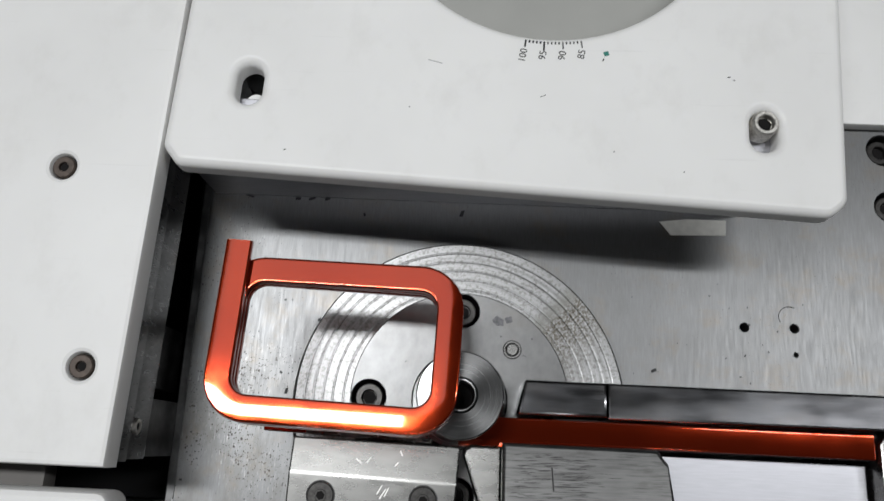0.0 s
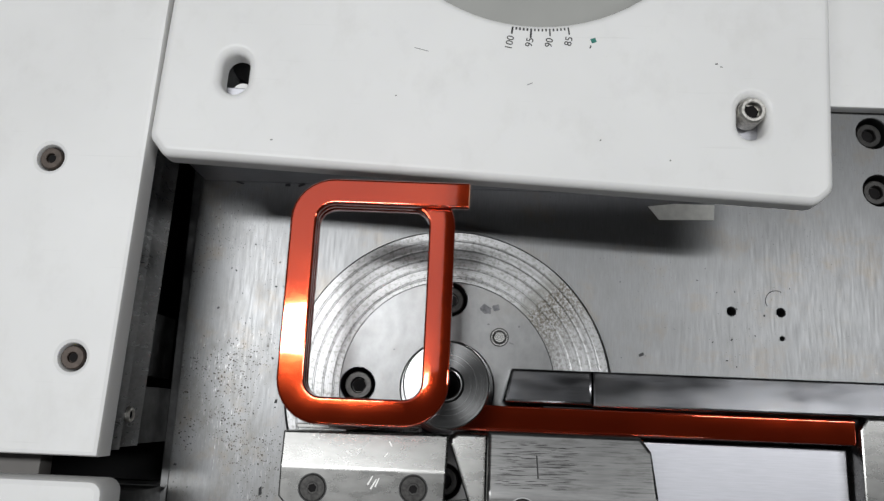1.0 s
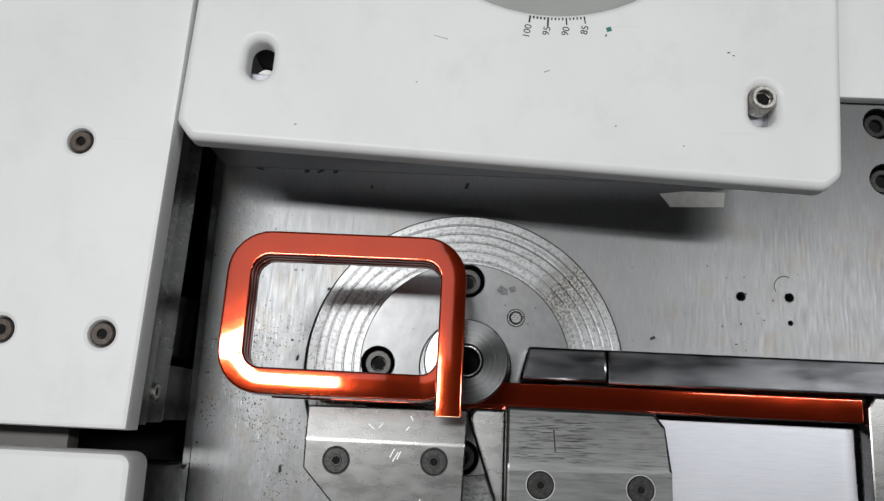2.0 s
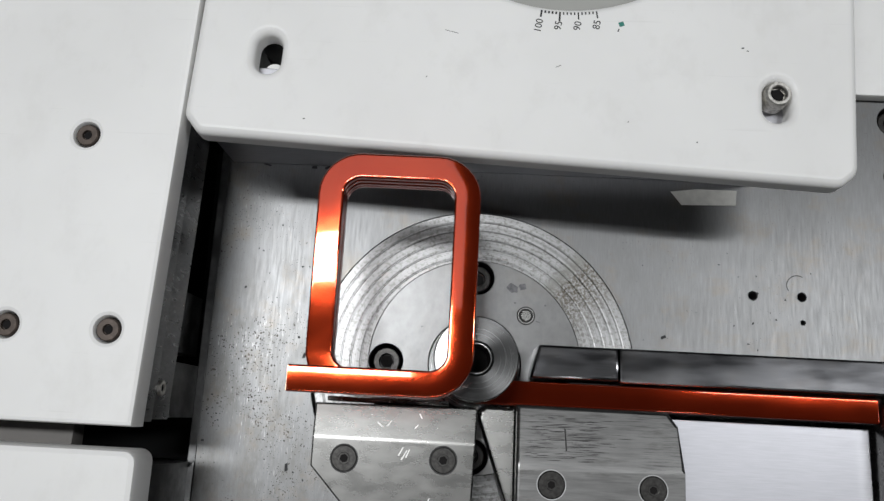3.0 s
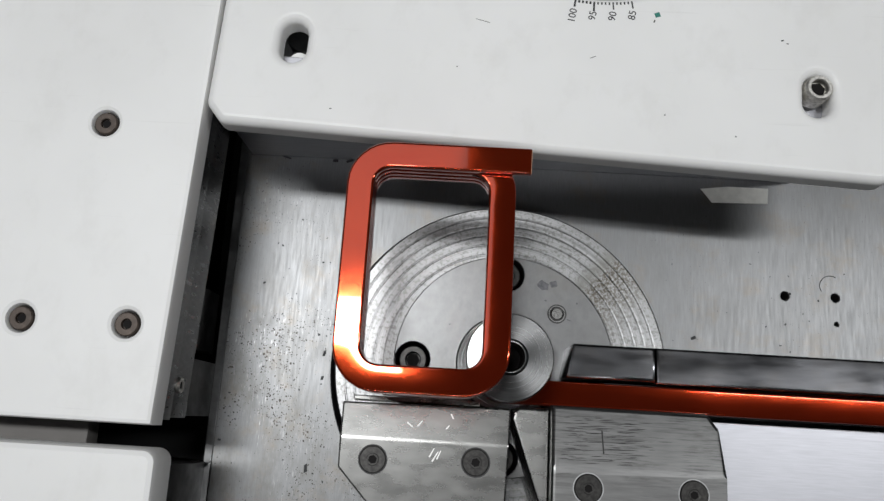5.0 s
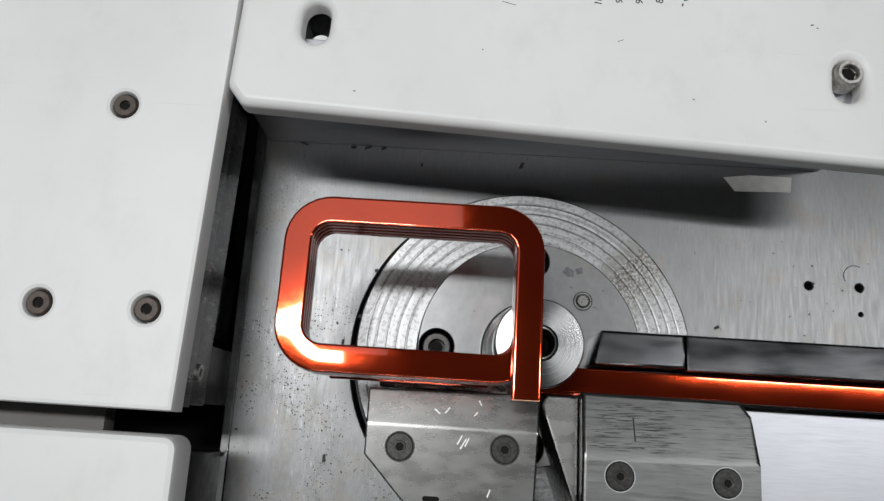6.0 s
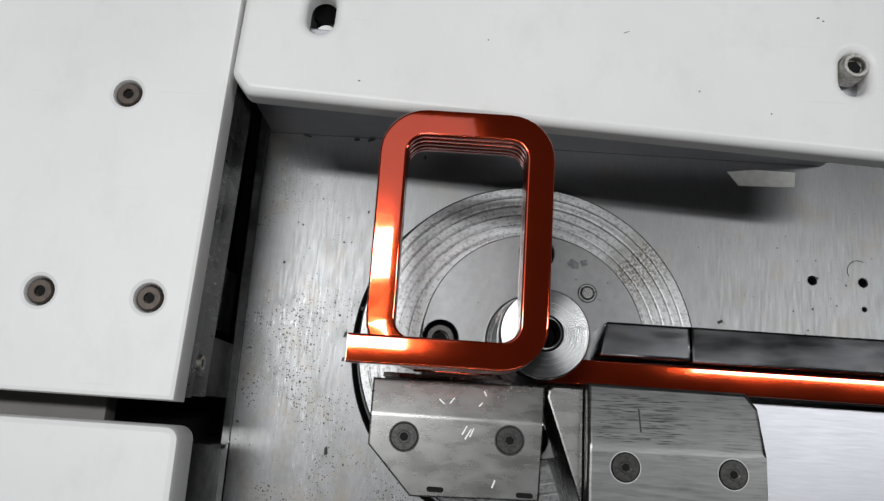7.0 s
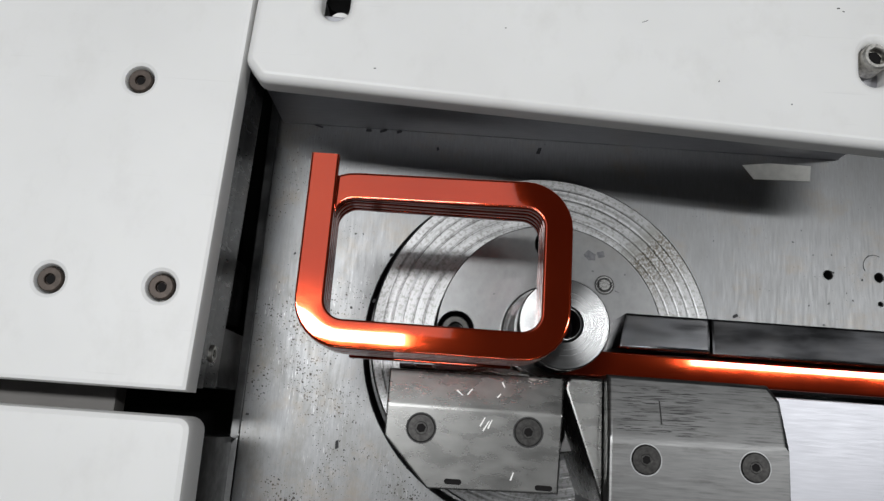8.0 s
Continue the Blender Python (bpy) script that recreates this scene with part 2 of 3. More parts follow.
# ---------------------------------------------------------------- mesh helpers


def finish(name, bm, mat, parent=None, label="", smooth=35, flat=True):
    me = bpy.data.meshes.new(name)
    bmesh.ops.recalc_face_normals(bm, faces=bm.faces)
    bm.to_mesh(me)
    bm.free()
    me.materials.append(mat)
    me.set_sharp_from_angle(angle=radians(smooth))
    for poly in me.polygons:
        poly.use_smooth = not flat or abs(poly.normal.z) < 0.955
    ob = new(name, me)
    if parent:
        ob.parent = parent
    if label:
        ob["label"] = label
    return ob


def part(name, bm, mat, parent, label="", at=None, smooth=35, flat=True):
    ob = finish(name, bm, mat, parent, label, smooth, flat)
    if at is not None:
        ob.matrix_basis = at
    return ob


def thing(name, label, category, group="", kind="", at=None):
    ob = new(name)
    if at is not None:
        ob.matrix_basis = at
    return tagged(ob, label, category, group, kind)


def inset(loop, d):
    """The loop (counter-clockwise) moved inward by d; outward where d is negative."""
    out = []
    for i, p in enumerate(loop):
        a, b, c = Vector(loop[i - 1]), Vector(p), Vector(loop[(i + 1) % len(loop)])
        u, w = (b - a).normalized(), (c - b).normalized()
        n1, n2 = Vector((-u.y, u.x)), Vector((-w.y, w.x))
        m = n1 + n2
        m = m / max(m.dot(n1), 0.2)
        out.append((b.x + m.x * d, b.y + m.y * d))
    return out


def slab(outline, z0, z1, bevel=0.0, holes=(), segments=2):
    """A plate of any outline (counter-clockwise) from z0 to z1, with through holes (each a loop) and rounded top edges."""
    bm = bmesh.new()
    top_edges, low_edges = [], []
    for loop, side in ((outline, 1), *((h, -1) for h in holes)):
        levels = [(0.0, z0), (0.0, z1 - bevel)] if bevel else [(0.0, z0), (0.0, z1)]
        if bevel:
            levels += [(bevel * (1 - math.cos(math.pi / 2 * i / segments)), z1 - bevel + bevel * math.sin(math.pi / 2 * i / segments)) for i in range(1, segments + 1)]
        rows = [[bm.verts.new((x, y, z)) for x, y in inset(loop, side * d)] for d, z in levels]
        n = len(loop)
        for p, q in zip(rows, rows[1:]):
            for i in range(n):
                bm.faces.new((p[i], p[(i + 1) % n], q[(i + 1) % n], q[i]))
        top_edges += [bm.edges.get((rows[-1][i], rows[-1][(i + 1) % n])) for i in range(n)]
        low_edges += [bm.edges.get((rows[0][i], rows[0][(i + 1) % n])) for i in range(n)]
    bmesh.ops.triangle_fill(bm, edges=top_edges, use_beauty=True)
    bmesh.ops.triangle_fill(bm, edges=low_edges, use_beauty=True)
    return bm


def circle(x, y, r, n=32):
    return [(x + r * math.cos(2 * math.pi * i / n), y + r * math.sin(2 * math.pi * i / n)) for i in range(n)]


def slot(x, y, r, half, turn, n=10):
    """A long hole: half circles of radius r, centres +-half from (x, y) along the direction turn."""
    pts = []
    for side in (1, -1):
        for i in range(n + 1):
            a = -math.pi / 2 + math.pi * i / n + (0 if side > 0 else math.pi)
            px, py = side * half + r * math.cos(a), r * math.sin(a)
            pts.append((x + px * math.cos(turn) - py * math.sin(turn), y + px * math.sin(turn) + py * math.cos(turn)))
    return pts


def round_poly(pts, radii, n=5):
    out = []
    for i, (p, r) in enumerate(zip(pts, radii)):
        a, b, c = Vector(pts[i - 1]), Vector(p), Vector(pts[(i + 1) % len(pts)])
        if r <= 0:
            out.append(tuple(b))
            continue
        u, w = (a - b).normalized(), (c - b).normalized()
        ang = u.angle(w)
        d = r / math.tan(ang / 2)
        mid = b + (u + w).normalized() * (r / math.sin(ang / 2))
        s, e = b + u * d - mid, b + w * d - mid
        for k in range(n + 1):
            v = s.slerp(e, k / n) * r
            out.append(tuple(mid + v))
    return out


def box(x0, x1, y0, y1, z0, z1, bevel=0.0, segments=2):
    bm = bmesh.new()
    bmesh.ops.create_cube(bm, size=1)
    bmesh.ops.scale(bm, vec=(x1 - x0, y1 - y0, z1 - z0), verts=bm.verts)
    bmesh.ops.translate(bm, vec=((x0 + x1) / 2, (y0 + y1) / 2, (z0 + z1) / 2), verts=bm.verts)
    if bevel:
        bmesh.ops.bevel(bm, geom=list(bm.edges), offset=bevel, segments=segments, affect="EDGES", profile=0.5)
    return bm


def lathe(profile, n=64):
    """Turns (radius, height) pairs about z. A radius of 0 closes the end."""
    bm = bmesh.new()
    rings = []
    for r, z in profile:
        if r <= 0:
            rings.append([bm.verts.new((0, 0, z))])
        else:
            rings.append([bm.verts.new((r * math.cos(2 * math.pi * i / n), r * math.sin(2 * math.pi * i / n), z)) for i in range(n)])
    for a, b in zip(rings, rings[1:]):
        for i in range(n):
            j = (i + 1) % n
            if len(a) == 1 and len(b) > 1:
                bm.faces.new((a[0], b[i], b[j]))
            elif len(b) == 1 and len(a) > 1:
                bm.faces.new((a[i], b[0], a[j]))
            elif len(a) > 1:
                bm.faces.new((a[i], b[i], b[j], a[j]))
    return bm


def prism(loops):
    """Joins loops of equal length, bottom to top, with closed ends."""
    bm = bmesh.new()
    rows = [[bm.verts.new(p) for p in loop] for loop in loops]
    for a, b in zip(rows, rows[1:]):
        for i in range(len(a)):
            j = (i + 1) % len(a)
            bm.faces.new((a[i], a[j], b[j], b[i]))
    bm.faces.new(rows[0][::-1])
    bm.faces.new(rows[-1])
    return bm


def cap_screw(parent, x, y, z, r, h, mat, name="screw", label="", turn=0.0, hexr=0.52, edge=0.09, flush=False):
    """Socket head with chamfered rim and a six-sided socket; a flush one has only a shallow socket."""
    rr, e = r * hexr, min(r * edge, h * 0.4)
    if flush:
        head = lathe([(0, 0), (r, 0), (r, h - e), (r - e, h), (rr * 1.35, h), (rr * 1.2, h - 0.00008), (0, h - 0.00008)], 36)
        depth = h - 0.00006
    else:
        head = lathe([(0, 0), (r, 0), (r, h - e), (r - e, h), (rr * 1.12, h), (rr, h - e * 0.6), (rr * 0.98, h * 0.66), (0, h * 0.64)], 36)
        depth = h * 0.7
    ob = part(name, head, mat, parent, label, pose(x, y, z, 0, 0, turn))
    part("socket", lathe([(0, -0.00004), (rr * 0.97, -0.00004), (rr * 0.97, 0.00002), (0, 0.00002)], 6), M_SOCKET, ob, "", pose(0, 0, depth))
    return ob


# ---------------------------------------------------------------- unseen room, added for the metal to reflect
for name, bm, mat, label in (
    ("floor", box(-3, 3, -3, 3, -0.95, -0.9), M_FLOOR, "unseen grey floor closing the added room"),
    ("ceiling", box(-3, 3, -3, 3, 1.9, 1.95), M_CEIL, "unseen ceiling, added dark for the metal to reflect"),
    ("wall_north", box(-3, 3, 3, 3.1, -0.9, 1.9), M_WALL, "unseen plain wall, added for the metal to reflect"),
    ("wall_south", box(-3, 3, -3.1, -3, -0.9, 1.9), M_WALL, "unseen plain wall, added for the metal to reflect"),
    ("wall_east", box(3, 3.1, -3, 3, -0.9, 1.9), M_WALL, "unseen plain wall, added for the metal to reflect"),
    ("wall_west", box(-3.1, -3, -3, 3, -0.9, 1.9), M_WALL, "unseen plain wall, added for the metal to reflect"),
):
    tagged(finish(name, bm, mat), label, "wall" if "wall" in name else name, kind="structure")

cabinet = thing("machine_cabinet", "dark steel machine cabinet under the bed plate", "machine")
part("body", box(-0.5, 0.5, -0.35, 0.45, -0.9, -0.06, 0.01), M_DARK, cabinet)

# ---------------------------------------------------------------- bed plate
BED_LEFT = -0.1005
bed = thing("bed_plate", "ground grey steel bed plate with rust pits and scratches", "plate")
bed_holes = [circle(0, 0, 0.0606, 112), circle(0.1055, 0.034, 0.0016, 12), circle(0.124, 0.0343, 0.0016, 12), circle(0.124, 0.0245, 0.0008, 8),
             circle(0.1635, 0.107, 0.0063, 28), circle(0.1645, 0.0835, 0.0063, 28)]
part("plate", slab([(BED_LEFT, -0.35), (0.5, -0.35), (0.5, 0.45), (BED_LEFT, 0.45)], -0.03, 0, 0.0003, bed_holes, 1), M_BED, bed)
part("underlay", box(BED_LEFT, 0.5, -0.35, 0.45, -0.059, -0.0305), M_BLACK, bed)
for x, y in ((0.1635, 0.107), (0.1645, 0.0835)):
    cap_screw(bed, x, y, -0.0085, 0.005, 0.006, M_OXIDE, "screw", "black socket head screw")
# scribed line and ink dabs on the bed
for x, y, w, h in ((-0.066, 0.0775, 0.0022, 0.0014), (-0.0605, 0.0777, 0.003, 0.0012), (-0.0545, 0.0778, 0.0022, 0.0014), (-0.085, 0.0778, 0.004, 0.0008), (-0.0395, 0.072, 0.0009, 0.0016),
                   (-0.0015, 0.074, 0.0014, 0.0032), (-0.0535, 0.03, 0.0014, 0.0013), (-0.0635, 0.003, 0.001, 0.0026), (-0.0635, -0.006, 0.001, 0.0017),
                   (-0.0665, -0.038, 0.0012, 0.0034), (-0.0985, -0.03, 0.0012, 0.0009), (-0.0885, 0.028, 0.001, 0.0009), (0.0715, 0.0165, 0.0022, 0.0013)):
    part("ink_dab", slab(round_poly([(-w / 2, -h / 2), (w / 2, -h * 0.35), (w * 0.4, h / 2), (-w * 0.45, h * 0.3)], [w * 0.12] * 4, 2), 0.00001, 0.00006), M_INK, bed, "", pose(x, y, 0, 0, 0, 20 * math.sin(900 * x)))

arc = [(0.1225 + 0.0042 * math.cos(radians(a)), 0.0385 + 0.0042 * math.sin(radians(a))) for a in range(60, 215, 15)]
arc += [(0.1225 + 0.0039 * math.cos(radians(a)), 0.0385 + 0.0039 * math.sin(radians(a))) for a in range(210, 55, -15)]
part("scribed_arc", slab(arc, 0.00001, 0.00005), M_INK, bed, "faint scribed arc")

rng = random.Random(23)
for i in range(64):     # rust flecks, most of them towards the front left
    x, y = (rng.uniform(-0.097, -0.056), rng.uniform(-0.06, 0.055)) if i < 44 else (rng.uniform(0.06, 0.135), rng.uniform(0.012, 0.075))
    w, n = rng.uniform(0.0003, 0.0008) * (1.0 if i % 9 else 1.7), 6
    loop = [(w * rng.uniform(0.35, 1.0) * math.cos(2 * math.pi * k / n), 0.6 * w * rng.uniform(0.35, 1.0) * math.sin(2 * math.pi * k / n)) for k in range(n)]
    part("rust_fleck", slab(loop, 0.00001, 0.00004), M_INK, bed, "", pose(x, y, 0, 0, 0, rng.uniform(0, 180)))

scrap = thing("tape_scrap", "torn scrap of greyish tape lying on the bed plate", "scrap")
part("strip", slab([(0.0748, 0.0738), (0.079, 0.0686), (0.1, 0.0692), (0.1005, 0.0752), (0.085, 0.0752)], 0.0001, 0.0005), M_PAPER, scrap)

# lower plate to the left of the trench
side = thing("side_plate", "grey steel side plate beside the trench", "plate")
fillet = [(BED_LEFT - 0.0051 + 0.0045 * math.cos(radians(a)), -0.036 + 0.0045 * math.sin(radians(a))) for a in range(0, -91, -15)]
part("plate", slab([(-0.5, -0.35), (BED_LEFT - 0.0006, -0.35)] + fillet + [(-0.5, -0.0405)], -0.03, -0.0012, 0.0004), M_PLATE, side)
part("ledge", box(-0.1045, BED_LEFT - 0.0006, -0.0402, 0.45, -0.049, -0.003, 0.0004), M_DARK, side, "dark steel ledge")
part("trench_floor", box(-0.5, BED_LEFT - 0.0006, -0.0405, 0.45, -0.059, -0.05), M_BLACK, side, "trench floor painted black for its shade")

# ---------------------------------------------------------------- bending head
core = thing("fixed_core", "fixed steel core disc with four cap screws and two dowels", "machine part")
core_holes = [circle(0.029 * math.cos(a), 0.029 * math.sin(a), 0.0055, 24) for a in (0, math.pi / 2, math.pi, 1.5 * math.pi)]
part("disc", slab(circle(0, 0, 0.035, 96), -0.02, 0.037, 0.0003, core_holes, 1), M_CORE, core)
for a in (0, 90, 180, 270):
    x, y = 0.029 * math.cos(radians(a)), 0.029 * math.sin(radians(a))
    cap_screw(core, x, y, 0.0295, 0.0045, 0.0055, M_OXIDE, "cap_screw", "black socket cap screw", a)
for a in (46, 226):
    # flat dark disc, painted as the shaded gap round the dowel
    part("dowel_gap_shade", lathe([(0, 0.0), (0.0031, 0.0), (0.0031, 0.00012), (0, 0.00012)], 28), M_SMEAR_SHADE, core, "", pose(0.0237 * math.cos(radians(a)), 0.0237 * math.sin(radians(a)), 0.03698))
    part("dowel", lathe([(0, 0), (0.0024, 0), (0.0024, 0.0006), (0.0021, 0.0006), (0.0021, 0.00025), (0.0018, 0.00025), (0.0018, 0.0007), (0.0015, 0.0009), (0, 0.0009)], 24), M_TOOL, core, "bright dowel pin", pose(0.0237 * math.cos(radians(a)), 0.0237 * math.sin(radians(a)), 0.0367) @ Matrix.Diagonal((1.12, 1.12, 1, 1)))

rng = random.Random(31)
for x, y, w, h, turn in ((0.0118, 0.0262, 0.0042, 0.0030, -28), (0.0152, 0.0268, 0.0026, 0.0022, 12), (0.0205, 0.0152, 0.0016, 0.0004, -20), (0.0128, 0.0212, 0.0008, 0.0006, 0), (0.0228, 0.0208, 0.0007, 0.0006, 0), (-0.0178, 0.0118, 0.0007, 0.0005, 30), (-0.0085, -0.0235, 0.0011, 0.0003, 60)):
    loop = [(w / 2 * rng.uniform(0.75, 1.1) * math.copysign(abs(math.cos(k)) ** 0.6, math.cos(k)), h / 2 * rng.uniform(0.75, 1.1) * math.copysign(abs(math.sin(k)) ** 0.6, math.sin(k))) for k in (0.3, 0.8, 1.5, 2.2, 2.9, 3.6, 4.1, 4.8, 5.5, 6.0)]
    part("rubbed_mark", slab(loop, 0.03701, 0.03704), M_RUB, core, "", pose(x, y, 0, 0, 0, turn))

mandrel = thing("mandrel", "polished conical steel mandrel with a central hole", "machine part")
part("cone", lathe([(0, 0.03), (0.0075, 0.03), (0.0075, 0.052), (0.0119, 0.0525), (0.0125, 0.0532), (0.0125, 0.0645), (0.0122, 0.065), (0.0121, 0.06505), (0.0052, 0.0656), (0.0045, 0.066), (0.0042, 0.066), (0.004, 0.0656), (0.0039, 0.056), (0, 0.056)], 72), M_MANDREL, mandrel)
part("bore", lathe([(0, 0.0562), (0.00386, 0.0562), (0.00386, 0.0654), (0.0037, 0.0652), (0.0036, 0.0566), (0, 0.0566)], 32), M_SOCKET, mandrel, "bore with its shade painted near-black")
part("base_flange", lathe([(0, 0.0372), (0.0152, 0.0372), (0.0152, 0.0395), (0.0147, 0.04), (0, 0.04)], 64), M_MANDREL, mandrel)

arm = thing("bending_arm", "turned steel ring carrying a milled bending block", "machine part")
RING_TOP = 0.0192
prof = [(0.0358, -0.02), (0.0586, -0.02), (0.0586, 0.0028), (0.0583, 0.0033), (0.0572, 0.0036), (0.0568, 0.0042), (0.0566, RING_TOP - 0.0008), (0.0560, RING_TOP)]
r = 0.0535
rng = random.Random(5)
while r > 0.0375:
    prof += [(r, RING_TOP), (r - 0.0003, RING_TOP - 0.00008), (r - 0.0006, RING_TOP - 0.00008), (r - 0.0009, RING_TOP)]
    r -= 0.0021 + 0.0016 * rng.random()
prof += [(0.0361, RING_TOP), (0.0358, RING_TOP - 0.0003), (0.0358, -0.02)]
part("ring", lathe(prof, 128), M_RING, arm, "lathe-turned ring")


def tool_block(parent, outline, z0, z_top, y_break, z_edge, y_edge, mat, name="block", edge=0.0005):
    """A block whose top falls from the break line to its working edge."""
    def height(y, flat):
        return flat if y <= y_break else flat + (z_edge - flat) * (y - y_break) / (y_edge - y_break)
    bm = bmesh.new()
    low = [bm.verts.new((x, y, z0)) for x, y in outline]
    high = [bm.verts.new((x, y, z_top)) for x, y in outline]
    for i in range(len(outline)):
        j = (i + 1) % len(outline)
        bm.faces.new((low[i], low[j], high[j], high[i]))
    bm.faces.new(low[::-1])
    bm.faces.new(high)
    bmesh.ops.bisect_plane(bm, geom=list(bm.verts) + list(bm.edges) + list(bm.faces), plane_co=(0, y_break, 0), plane_no=(0, 1, 0))
    for v in bm.verts:
        if v.co.z > z0 + 1e-5:
            v.co.z = height(v.co.y, z_top)
    sharp = [e for e in bm.edges if e.verts[0].co.z > z0 + 1e-5 and e.verts[1].co.z > z0 + 1e-5]
    bmesh.ops.bevel(bm, geom=sharp, offset=edge, segments=3, affect="EDGES", profile=0.5)
    return part(name, bm, mat, parent)


tool_block(arm, [(-0.0466, -0.0148), (-0.0464, -0.0328), (-0.0342, -0.0456), (0.0003, -0.0447), (0.0012, -0.0142)], RING_TOP + 0.0002, 0.0625, -0.0245, 0.0607, -0.0145, M_TOOL)
part("wear_strip", box(-0.0445, -0.0075, -0.0140, -0.0126, 0.0374, 0.0535, 0.0003), M_TOOL, arm, "bright wear strip")
for x in (-0.0368, -0.0082):
    # flat dark disc paints the shade of a recess round the screw head
    part("recess", lathe([(0, 0.0), (0.0041, 0.0), (0.0041, 0.0004), (0, 0.0004)], 32), M_SMEAR_SHADE, arm, "", pose(x, -0.0298 + 0.03 * (x + 0.0225), 0.06214))
    cap_screw(arm, x, -0.0298 + 0.03 * (x + 0.0225), 0.0605, 0.0038, 0.0023, M_OXIDE, "screw", "worn dark socket screw", 15, 0.34, flush=True)

# flat near-black slots, drawn as the shade of notches
for x in (-0.0275, -0.0036):
    part("notch_shade", slab(slot(0, 0, 0.0007, 0.0016, 0.0), 0.0, 0.0001), M_SOCKET, arm, "", pose(x, -0.0434, 0.06248))
for x, y, w, turn in ((-0.0205, -0.0275, 0.0028, 62), (-0.0195, -0.0285, 0.0032, 60), (-0.0185, -0.028, 0.0026, 66), (-0.0165, -0.0205, 0.0018, 50), (-0.0268, -0.0205, 0.0028, -40), (-0.0246, -0.0202, 0.003, 52), (-0.0152, -0.0176, 0.0022, -62), (-0.012, -0.041, 0.0022, 70)):
    z = 0.06252 if y < -0.0245 else 0.0625 - 0.0018 * (y + 0.0245) / 0.01 + 0.00003
    part("scratch", slab([(-w / 2, -0.0002), (w / 2, -0.0001), (w / 2, 0.00018), (-w / 2, 0.00022)], 0.0, 0.00004), M_SCRATCH, arm, "", pose(x, y, z, 0, 0, turn))

clamp = thing("clamp_block", "worn milled steel clamp block with two screws", "machine part")
tool_block(clamp, [(0.0125, -0.0125), (0.0125, -0.075), (0.0606, -0.075), (0.0600, -0.0295), (0.0590, -0.0165), (0.0560, -0.0125)], 0.001, 0.0655, -0.0295, 0.0625, -0.0125, M_BLOCK, "block", 0.0011)
tool_block(clamp, [(0.01238, -0.0135), (0.0036, -0.0135), (0.0022, -0.0148), (0.0018, -0.017), (0.01238, -0.047)], 0.001, 0.0605, -0.04, 0.0585, -0.0135, M_TOOL, "wing", 0.0009)
for x in (0.0225, 0.051):
    part("recess", lathe([(0, 0.0), (0.0042, 0.0), (0.0042, 0.0004), (0, 0.0004)], 32), M_GREY, clamp, "", pose(x, -0.0342, 0.0652))
    cap_screw(clamp, x, -0.0342, 0.0636, 0.0039, 0.0024, M_OXIDE, "screw", "black socket screw", 40, 0.3, flush=True)

rng = random.Random(11)
for i in range(130):     # dark rubbed smears across the sloping face
    y = -0.0275 + 0.0125 * (i / 130) + rng.uniform(-0.0004, 0.0004)
    w, h = rng.uniform(0.0015, 0.0075), rng.uniform(0.00007, 0.00026)
    x = (0.031 + rng.gauss(0, 0.0048)) if i % 3 else min(0.0138 + w / 2 + abs(rng.gauss(0, 0.006)), 0.05)
    z = 0.0625 - 0.003 * (y + 0.0125) / 0.017 + 0.00006
    part("smear", slab([(-w / 2, -h * 0.2), (-w * 0.1, -h / 2), (w / 2, 0), (w * 0.15, h / 2)], 0.0, 0.00003), M_SMEAR_SHADE, clamp, "", pose(x, y, z, -10, 0, rng.uniform(-2, 2)))

part("scored_cross", slab([(-0.0002, -0.0032), (0.0002, -0.003), (0.00025, 0.003), (-0.00015, 0.0034)], 0.0, 0.00003), M_SMEAR_SHADE, clamp, "", pose(0.0265, -0.0218, 0.0625 - 0.003 * (-0.0218 + 0.0125) / 0.017 + 0.00008, -10, 0, 4))

# ---------------------------------------------------------------- wire guide, wire, feed
guide = thing("wire_guide", "dark polished steel wire guide bar", "machine part")


def sloped(bm, fall, ref=-0.0042):
    """Lets the top of a bar fall away from the wire."""
    for v in bm.verts:
        if v.co.z > 0.05:
            v.co.z -= fall * (v.co.y - ref)
    return bm


part("tip", sloped(slab(round_poly([(0.0195, 0.0062), (0.0175, -0.0038), (0.0438, -0.0038), (0.0438, 0.0062)], [0.0006, 0.0006, 0, 0]), 0.0372, 0.0539, 0.0008), 0.06), M_GUIDE, guide)
part("bar", sloped(slab([(0.044, -0.0042), (0.3, -0.0042), (0.3, 0.0062), (0.044, 0.0062)], 0.0372, 0.0545, 0.0007), 0.11), M_GUIDE, guide)
part("rail", box(0.03, 0.3, -0.004, 0.0055, 0.0005, 0.0371), M_DARK, guide)

wire = thing("copper_wire", "orange-red enamelled flat copper wire fed beside the guide", "wire")
# solid black strip where the gap beside the guide lies in shade
part("gap_shade", box(0.03, 0.3, -0.0128, -0.0046, 0.043, 0.0472), M_BLACK, wire, "black strip painted as the shaded gap under the wire")

feed = thing("feed_plate", "bright brushed steel feed plate", "machine part")
part("plate", slab([(0.0602, -0.09), (0.1225, -0.09), (0.1225, -0.0142), (0.0602, -0.0142)], 0.0005, 0.0452, 0.0004), M_FEED, feed)
stop = thing("end_block", "grey steel end block at the wire inlet", "machine part")
part("block", slab([(0.1238, -0.09), (0.2, -0.09), (0.2, -0.0045), (0.126, -0.0045), (0.1238, -0.008)], 0.0005, 0.052, 0.0006), M_TOOL, stop)

